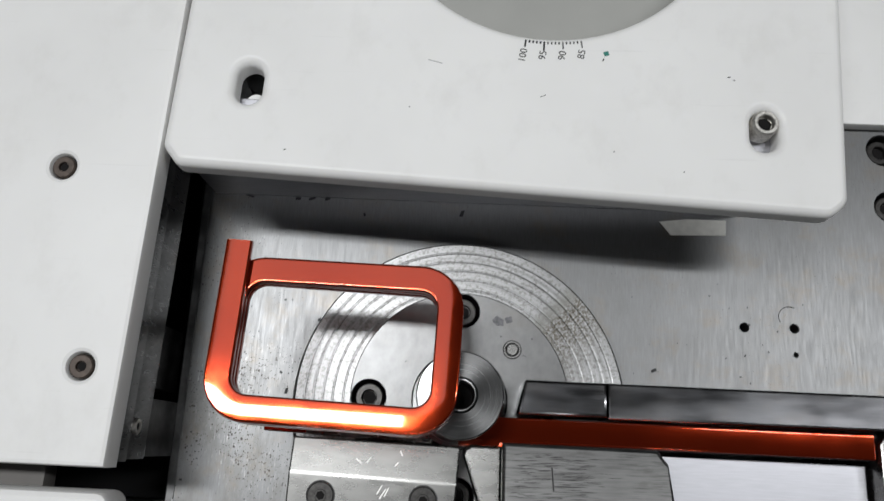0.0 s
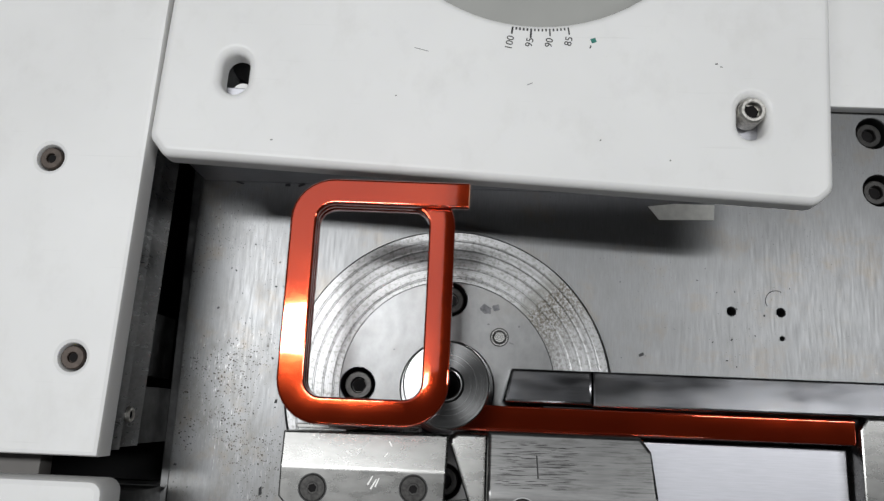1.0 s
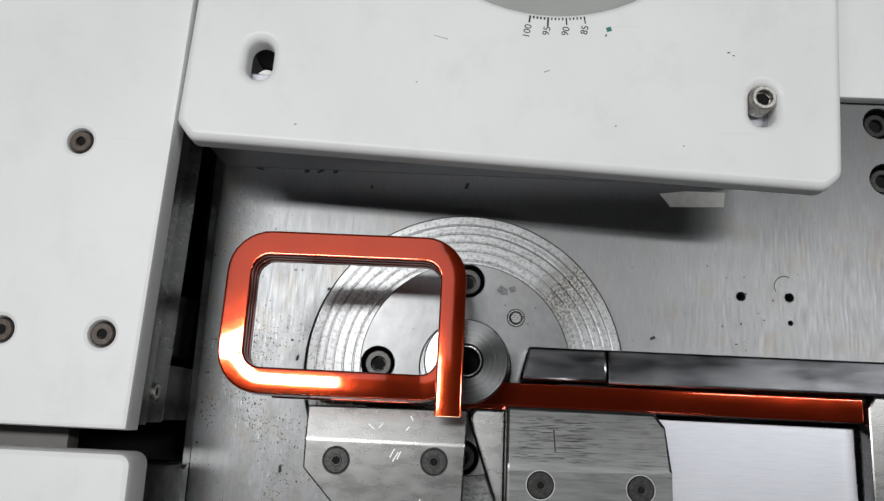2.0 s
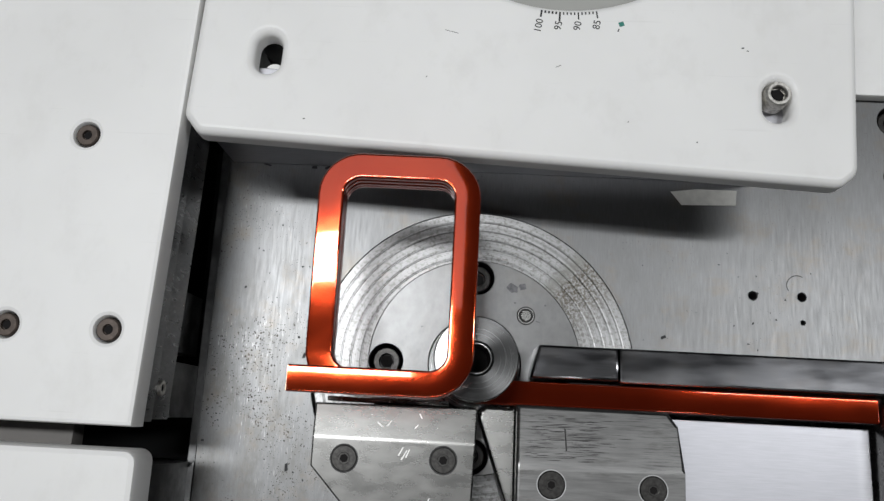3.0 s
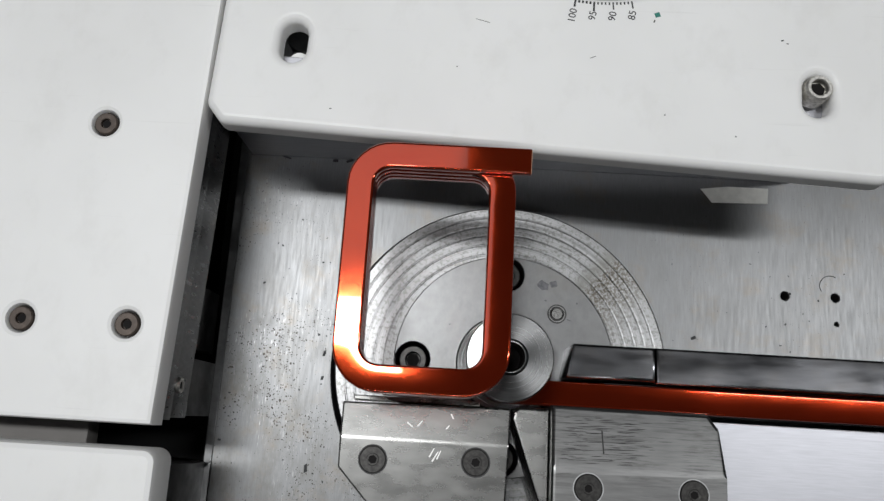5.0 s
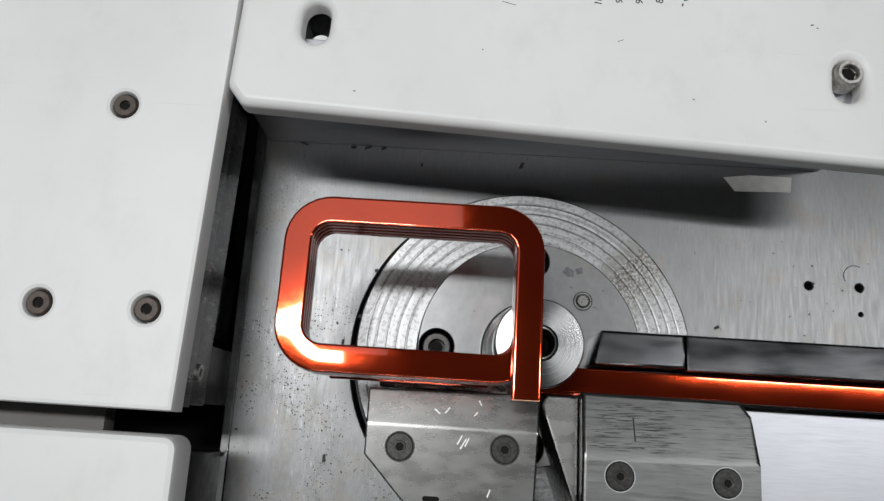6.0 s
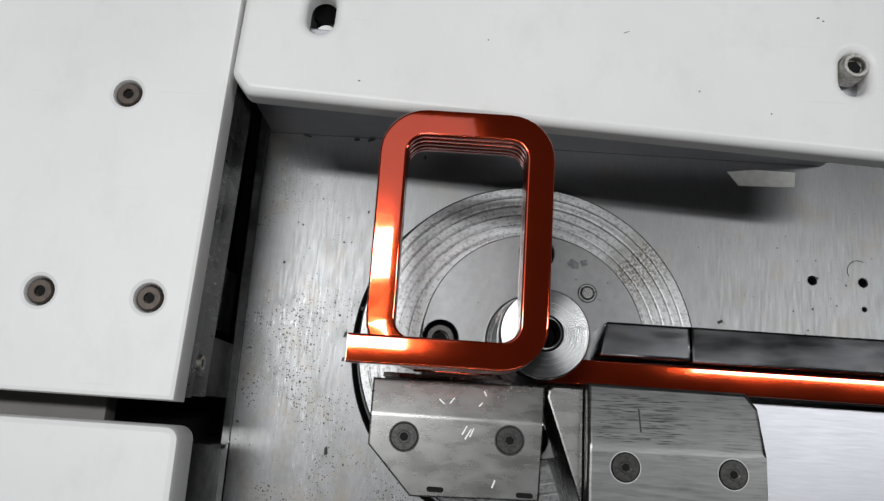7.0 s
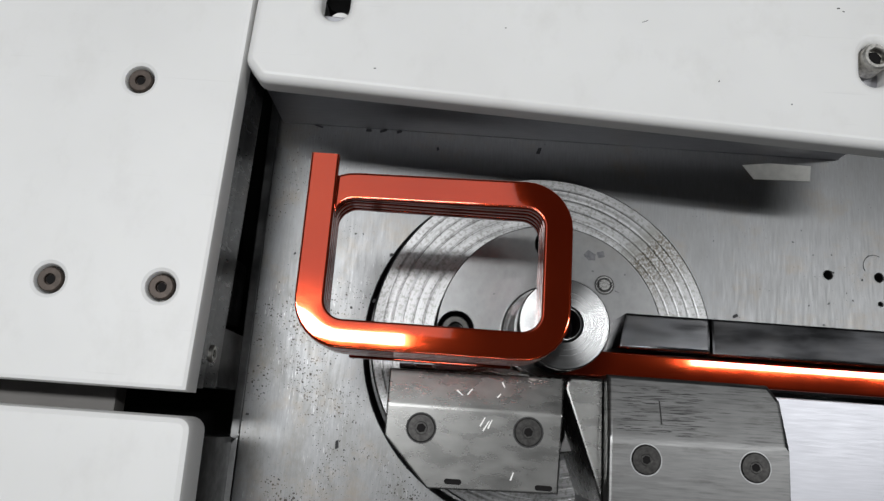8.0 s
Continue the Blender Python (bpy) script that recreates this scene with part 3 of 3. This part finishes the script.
# ---------------------------------------------------------------- white plates


def flat_screw(parent, x, y, z):
    cap_screw(parent, x, y, z - 0.0034, 0.00365, 0.0028, M_BROWN, "screw", "brown worn socket screw", 20, 0.42)


left = thing("left_cover", "white nylon cover plate with countersunk screws", "cover")
LEFT_SCREWS = ((-0.1315, 0.068), (-0.1153, 0.0042), (-0.1478, 0.0042))
part("cover", slab([(-0.32, -0.025), (-0.1035, -0.025), (-0.0938, 0.3), (-0.32, 0.3)], 0.0445, 0.0535, 0.0014, [circle(x, y, 0.0042, 28) for x, y in LEFT_SCREWS]), M_WHITE, left)
for x, y in LEFT_SCREWS:
    flat_screw(left, x, y, 0.0535)
part("support", slab([(-0.3, -0.0235), (-0.1042, -0.0235), (-0.0945, 0.3), (-0.3, 0.3)], 0.0365, 0.0443, 0.0004), M_SIDE, left, "grey steel support")
part("side_bar", slab([(-0.12, -0.0228), (-0.1044, -0.0228), (-0.0947, 0.3), (-0.12, 0.3)], 0.022, 0.0363, 0.0004), M_SIDE, left, "grey steel side bar")
part("inner_block", box(-0.3, -0.1042, -0.0222, -0.003, -0.004, 0.0218, 0.0004), M_DARK, left)
part("inner_block", box(-0.3, -0.1085, 0.001, 0.024, -0.012, 0.0218, 0.0004), M_DARK, left)
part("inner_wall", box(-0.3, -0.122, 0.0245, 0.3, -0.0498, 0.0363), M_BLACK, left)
part("cross_strip", box(-0.3, -0.1325, -0.0375, -0.0237, 0.022, 0.03, 0.0004), M_STRIP, left, "grey steel cross strip")
side_screw = cap_screw(left, -0.1043, -0.0045, 0.0405, 0.0026, 0.0012, M_CHROME, "side_screw")
side_screw.matrix_basis = pose(-0.1042, -0.0125, 0.033, 0, 90, 0)

low = thing("lower_cover", "white nylon cover plate with rounded corner", "cover")
part("cover", slab(round_poly([(-0.32, -0.3), (-0.0995, -0.3), (-0.1008, -0.0318), (-0.32, -0.0318)], [0, 0, 0.004, 0]), 0.04, 0.0535, 0.002), M_WHITE, low)
part("support", box(-0.31, -0.103, -0.29, -0.038, -0.001, 0.0398), M_DARK, low)

TURN_TOP = -2.5
top = thing("top_cover", "large white nylon cover plate with round window and slots", "cover")
c, s_ = math.cos(radians(TURN_TOP)), math.sin(radians(TURN_TOP))


def on_top(x, y):
    """From the plate's own axes (origin at its front left corner) to the bed's."""
    return (-0.0985 + c * x - s_ * y, 0.0695 + s_ * x + c * y)


plate_out = [on_top(*p) for p in round_poly([(0.0045, 0), (0.2124, 0), (0.2178, 0.0050), (0.2178, 0.26), (-0.001, 0.26), (-0.001, 0.0062)], [0.0045, 0.006, 0.006, 0, 0, 0.0045], 7)]
WIN = (0.0255, 0.1794)
WIN_R = 0.0604
slot_r, slot_l = (0.0945, 0.0885), (-0.0735, 0.0985)
part("cover", slab(plate_out, 0.0488, 0.0565, 0.003, [circle(*WIN, WIN_R, 72), slot(*slot_r, 0.0044, 0.0026, radians(88)), slot(*slot_l, 0.0044, 0.0026, radians(88))], 6), M_WHITE, top)
cap_screw(top, slot_r[0], slot_r[1] + 0.0022, 0.0505, 0.0043, 0.0068, M_CHROME, "cap_screw", "bright socket cap screw", 10, 0.6, 0.14)
part("bushing", slab(circle(0, 0, 0.0036, 24), 0.0, 0.009, 0.0004), M_WHITE, top, "white plastic bushing", pose(slot_l[0] + 0.0006, slot_l[1] - 0.0034, 0.0385))
for x, y in (slot_r, slot_l):
    part("post", lathe([(0, 0.0003), (0.007, 0.0003), (0.007, 0.0378), (0, 0.0378)], 24), M_DARK, top, "", pose(x, y + 0.012, 0))
# bright feed steel here bounces light into the cover's shadow on the bed
backing = thing("backing_block", "steel backing block under the white cover, brightened to lift the shadow", "block")
part("block", slab([on_top(-0.0005, 0.0088), on_top(0.2085, 0.018), on_top(0.2085, 0.028), on_top(-0.0005, 0.028)], 0.0003, 0.0486, 0.0004), M_FEED, backing)
spool = thing("grey_drum", "grey painted drum face under the round window", "machine part")
part("face", lathe([(0, 0.0003), (0.075, 0.0003), (0.075, 0.0385), (0.0745, 0.039), (0, 0.039)], 72), M_HOLE, spool, "", pose(0.0275, 0.185, 0))

def dab(parent, name, x, y, w, h, turn, mat):
    part(name, slab([(-w / 2, -h / 2), (w / 2, -h / 2), (w / 2, h / 2), (-w / 2, h / 2)], 0.0, 0.00005), mat, parent, "", pose(x, y, 0.0565, 0, 0, turn))


for i in range(16):
    a = radians(-97.6 + i * 16.8 / 15)
    n = 0.0034 if i == 5 else 0.0026 if i % 5 == 0 else 0.0009
    rr = WIN_R + 0.0019 + n / 2
    dab(top, "tick", WIN[0] + rr * math.cos(a), WIN[1] + rr * math.sin(a), n, 0.0006 if i <= 5 else 0.00045, math.degrees(a), M_INK)
for i, word in enumerate(("100", "95", "90", "85")):
    a = radians(-97.6 + i * 5.6)
    cu = bpy.data.curves.new("numeral", "FONT")
    cu.body, cu.size, cu.align_x, cu.align_y, cu.extrude = word, 0.0034, "RIGHT", "CENTER", 0.00003
    cu.materials.append(M_INK)
    txt = new("numeral", cu)
    txt.parent = top
    rr = WIN_R + 0.0052
    txt.matrix_basis = pose(WIN[0] + rr * math.cos(a), WIN[1] + rr * math.sin(a), 0.05655, 0, 0, 80)
dab(top, "green_dot", 0.0438, 0.1135, 0.0017, 0.0016, 20, M_GREEN)
for x, y, w, h, turn in ((0.0428, 0.1112, 0.0004, 0.001, -20), (0.0836, 0.1065, 0.0009, 0.0004, 10), (0.0852, 0.1055, 0.0007, 0.0003, -15), (-0.0125, 0.1085, 0.0048, 0.00014, -14), (0.0232, 0.0975, 0.002, 0.00016, 24),
                         (-0.0592, 0.0755, 0.0007, 0.0003, 5), (0.046, 0.079, 0.0005, 0.0003, 40), (-0.02, 0.092, 0.0004, 0.0003, 0), (0.068, 0.073, 0.0004, 0.0004, 0)):
    dab(top, "speck", x, y, w, h, turn, M_INK)

right = thing("right_cover", "pale grey-white plastic plate on the bed", "cover")
part("cover", box(0.13, 0.4, 0.1152, 0.4, 0.0003, 0.006, 0.0006), M_WHITE, right)

# ---------------------------------------------------------------- coil
A, B, RI, W, TH, PITCH = 0.045, 0.0225, 0.005, 0.0075, 0.0026, 0.0029


def bar_section(w, th, e):
    """Across the wire, (outward, up): well rounded edges and slightly crowned faces."""
    h, k, crown = w / 2, th / 2, 0.00005
    right = [(h - e + e * math.sin(math.pi * i / 8), -(k - crown - e) - e * math.cos(math.pi * i / 8)) for i in range(5)]
    right += [(x, -z) for x, z in right[::-1]]
    up = [((h - e) * f, k - crown * f * f) for f in (0.94, 0.7, 0.46, 0.22, 0.0, -0.22, -0.46, -0.7, -0.94)]
    left_ = [(-x, z) for x, z in right[::-1]]
    return right + up + left_ + [(-x, -z) for x, z in up]


def sweep(points, section, closed):
    """Sweeps the section along points ((x, y, z), outward)."""
    bm = bmesh.new()
    rings = []
    for (x, y, z), (ox, oy) in points:
        rings.append([bm.verts.new((x + ox * a, y + oy * a, z + b)) for a, b in section])
    n = len(section)
    pairs = list(zip(rings, rings[1:])) + ([(rings[-1], rings[0])] if closed else [])
    for p, q in pairs:
        for i in range(n):
            bm.faces.new((p[i], p[(i + 1) % n], q[(i + 1) % n], q[i]))
    if not closed:
        bm.faces.new(rings[0][::-1])
        bm.faces.new(rings[-1])
    return bm


def corner(cx, cy, a0, z0, z1, n=8):
    rc = RI + W / 2
    out = []
    for i in range(n + 1):
        a = radians(a0 + 90 * i / n)
        out.append(((cx + rc * math.cos(a), cy + rc * math.sin(a), z0 + (z1 - z0) * i / n), (math.cos(a), math.sin(a))))
    return out


def ring_path():
    return corner(A / 2, B / 2, 0, 0, 0) + corner(-A / 2, B / 2, 90, 0, 0) + corner(-A / 2, -B / 2, 180, 0, 0) + corner(A / 2, -B / 2, 270, 0, 0)


part("strand", sweep([((x, -RI - W / 2, 0.0487), (0, -1)) for x in (0.0, 0.04, 0.08, 0.1232)], bar_section(W, TH, 0.00055), False), M_COPPER, wire, "", None, 60, False)
coil = thing("copper_coil", "rectangular edgewise coil of orange enamelled flat copper wire", "coil")
rc = RI + W / 2
first = [((-A / 2 - rc, B / 2 + RI + W + 0.0038, 0), (-1, 0)), ((-A / 2 - rc, B / 2, 0), (-1, 0))]
first += corner(-A / 2, -B / 2, 180, 0, 0) + corner(A / 2, -B / 2, 270, 0, 0) + corner(A / 2, B / 2, 0, 0, -0.0004)
first += [((A / 2 - A * i / 6, B / 2 + rc, -0.0004 - 0.0022 * i / 6), (0, 1)) for i in range(1, 6)]
first += corner(-A / 2, B / 2, 90, -0.0026, -0.00275)
part("top_turn", sweep(first, bar_section(W, TH, 0.00055), False), M_COPPER, coil, "top turn with straight free end", None, 60, False)
part("cut_end", box(-A / 2 - rc - W / 2 + 0.0004, -A / 2 - rc + W / 2 - 0.0004, B / 2 + RI + W + 0.0037, B / 2 + RI + W + 0.00395, -TH / 2 + 0.0004, TH / 2 - 0.0004), M_CUT, coil, "bare cut end of the wire")
for k in (1, 2):
    part("turn", sweep(ring_path(), bar_section(W, TH, 0.00055), True), M_COPPER, coil, "", pose(0, 0, -k * PITCH), 60, False)
late = [part("turn", sweep(ring_path(), bar_section(W - d, TH - d, 0.00055), True), M_COPPER, coil, "", pose(0, 0, -2 * PITCH), 60, False) for d in (0.0002, 0.0004)]

leads = []
for k in range(9):
    half = (A if k % 2 == 0 else B) / 2
    d = 0.0003 + 0.00006 * k
    lead = part("straight_side", box(-half, half, -W / 2 + d / 2, W / 2 - d / 2, -TH / 2 + d / 2, TH / 2 - d / 2, 0.0004), M_COPPER, coil)
    leads.append((half, lead))

# ---------------------------------------------------------------- motions
WIRE_Z, LOW_Z = 0.0487, 0.0755 - 0.0013 - 2 * PITCH   # middle of the fed wire, and of the coil's lowest turn


def short_of(k):
    """How far short of the axis the corner stands before bend k."""
    return 0.0117 if k == 1 else 0.0134


COIL_TOP = 0.0755 - TH / 2      # middle of the top turn at the start
STEPS = [(t, a) for t, a in (  # seconds and degrees of bend, all turns added up
    (0.0, 1.8), (0.04, 3), (0.1, 16), (0.2, 68), (0.3, 90), (1.0, 90), (1.1, 104), (1.2, 172), (1.3, 180), (2.03, 180), (2.13, 195), (2.23, 245), (2.33, 270),
    (3.0, 270), (3.1, 283), (3.2, 338), (3.3, 360), (4.0, 360), (4.1, 366), (4.2, 408), (4.3, 442), (4.4, 450), (5.02, 450), (5.12, 460), (5.22, 508), (5.32, 535), (5.42, 540),
    (6.0, 540), (6.1, 543), (6.2, 577), (6.3, 612), (6.4, 630), (7.0, 630), (7.1, 632), (7.2, 678), (7.3, 712), (7.4, 720), (8.0, 720))]
BACK = [  # when the arm has swung back: start, end
    (0.385, 0.6), (1.32, 1.625), (2.36, 2.64), (3.32, 3.6), (4.455, 4.6), (5.44, 5.66), (6.5, 6.6), (7.46, 7.6)]
FEEDS = [(0.64, 0.82), (1.66, 1.86), (2.64, 2.8), (3.64, 3.8), (4.68, 4.86), (5.7, 5.93), (6.7, 6.86), (7.7, 7.9)]


def along(table, t):
    for (t0, a0), (t1, a1) in zip(table, table[1:]):
        if t0 <= t <= t1:
            return a0 + (a1 - a0) * (t - t0) / (t1 - t0)
    return table[-1][1]


def ease(u):
    u = min(max(u, 0.0), 1.0)
    return u * u * (3 - 2 * u)


def coil_flat(t):
    turned = along(STEPS, t)
    k = min(int(turned // 90.0001), 7) if turned > 0 else 0
    theta = turned - 90 * k
    fed = [ease((t - a) / (b - a)) for a, b in FEEDS]
    if theta >= 89.99:          # bent; the side that lies along the wire is being fed out
        k, theta = k + 1, 0.0
        length = A if k % 2 == 0 else B
        u = fed[k - 1]
        x = length - u * (length + short_of(k))
    else:
        x = -short_of(k) * (1 - theta / 90)
    # the corner that is bent next stands at (x, 0) and is the lower right one of the coil at this turn
    local = [(A / 2, -B / 2), (A / 2, B / 2), (-A / 2, B / 2), (-A / 2, -B / 2)][k % 4]
    phi = -90 * k
    place = pose(x, 0, 0) @ pose(0, 0, 0, 0, 0, phi) @ pose(-local[0], -local[1], 0)
    z = COIL_TOP + PITCH * turned / 360
    return pose(0, 0, z) @ pose(0, 0, 0, 0, 0, -theta) @ place


def coil_pose(t):
    """The loose coil droops away from the mandrel while nothing carries it."""
    flat = coil_flat(t)
    lying = abs(flat.to_euler().z % math.pi - math.pi / 2) / (math.pi / 2)      # 1 with the long sides along the wire, 0 across it
    sag = 3.6 * (1 - 0.07 * t) * (0.3 + 0.7 * lying) * ease(-flat.translation.x / 0.024)
    yb, zb = -RI - W / 2, flat.translation.z
    return pose(0, yb, zb, -sag) @ pose(0, -yb, -zb) @ flat


def arm_angle(t):
    turned = along(STEPS, t)
    k = int(turned // 90.0001) if turned > 0 else 0
    theta = turned - 90 * k
    if theta >= 89.99:
        a, b = BACK[min(k, 7)]
        theta = 90 * (1 - ease((t - a) / (b - a)))
    return -theta


def motions():
    times = [i / 30 for i in range(241)]
    walk(coil, [(t, coil_pose(t)) for t in times])
    for k, (half, lead) in enumerate(leads):
        bend = next((t for t in times if along(STEPS, t) >= 90 * (k + 1) - 0.02), 9.0)
        rows = []
        for t in times:
            theta = min(max(along(STEPS, t) - 90 * k, 0), 90)
            u = 1.0 if k == 0 else ease((t - FEEDS[k - 1][0]) / (FEEDS[k - 1][1] - FEEDS[k - 1][0]))
            if t < bend:
                x = -short_of(k) * (u - theta / 90) - half + (1 - u) * 2 * half
                m = pose(0, 0, WIRE_Z + (0.009 * u * (1 - theta / 90) if k else 0), 0, 0, -theta) @ pose(x, -RI - W / 2, 0)
            else:
                c0 = coil_flat(bend)
                turn = coil_flat(t) @ c0.inverted()
                turn.translation.z = 0
                m = turn @ pose(0, 0, 0, 0, 0, -90) @ pose(-half, -RI - W / 2, 0)
                m.translation.z = WIRE_Z + (LOW_Z - WIRE_Z) * ease((t - bend) / 0.3)
            rows.append((t, coil_flat(t).inverted() @ m))
        walk(lead, rows)
    walk(arm, [(t, pose(0, 0, 0, 0, 0, arm_angle(t))) for t in times])
    for n, ob in enumerate(late):
        rows = []
        for t in times:
            grown = along(STEPS, t) / 360
            rows.append((t, pose(0, 0, -PITCH * (2 + min(max(grown, 0), n + 1)))))
        walk(ob, rows)


motions()
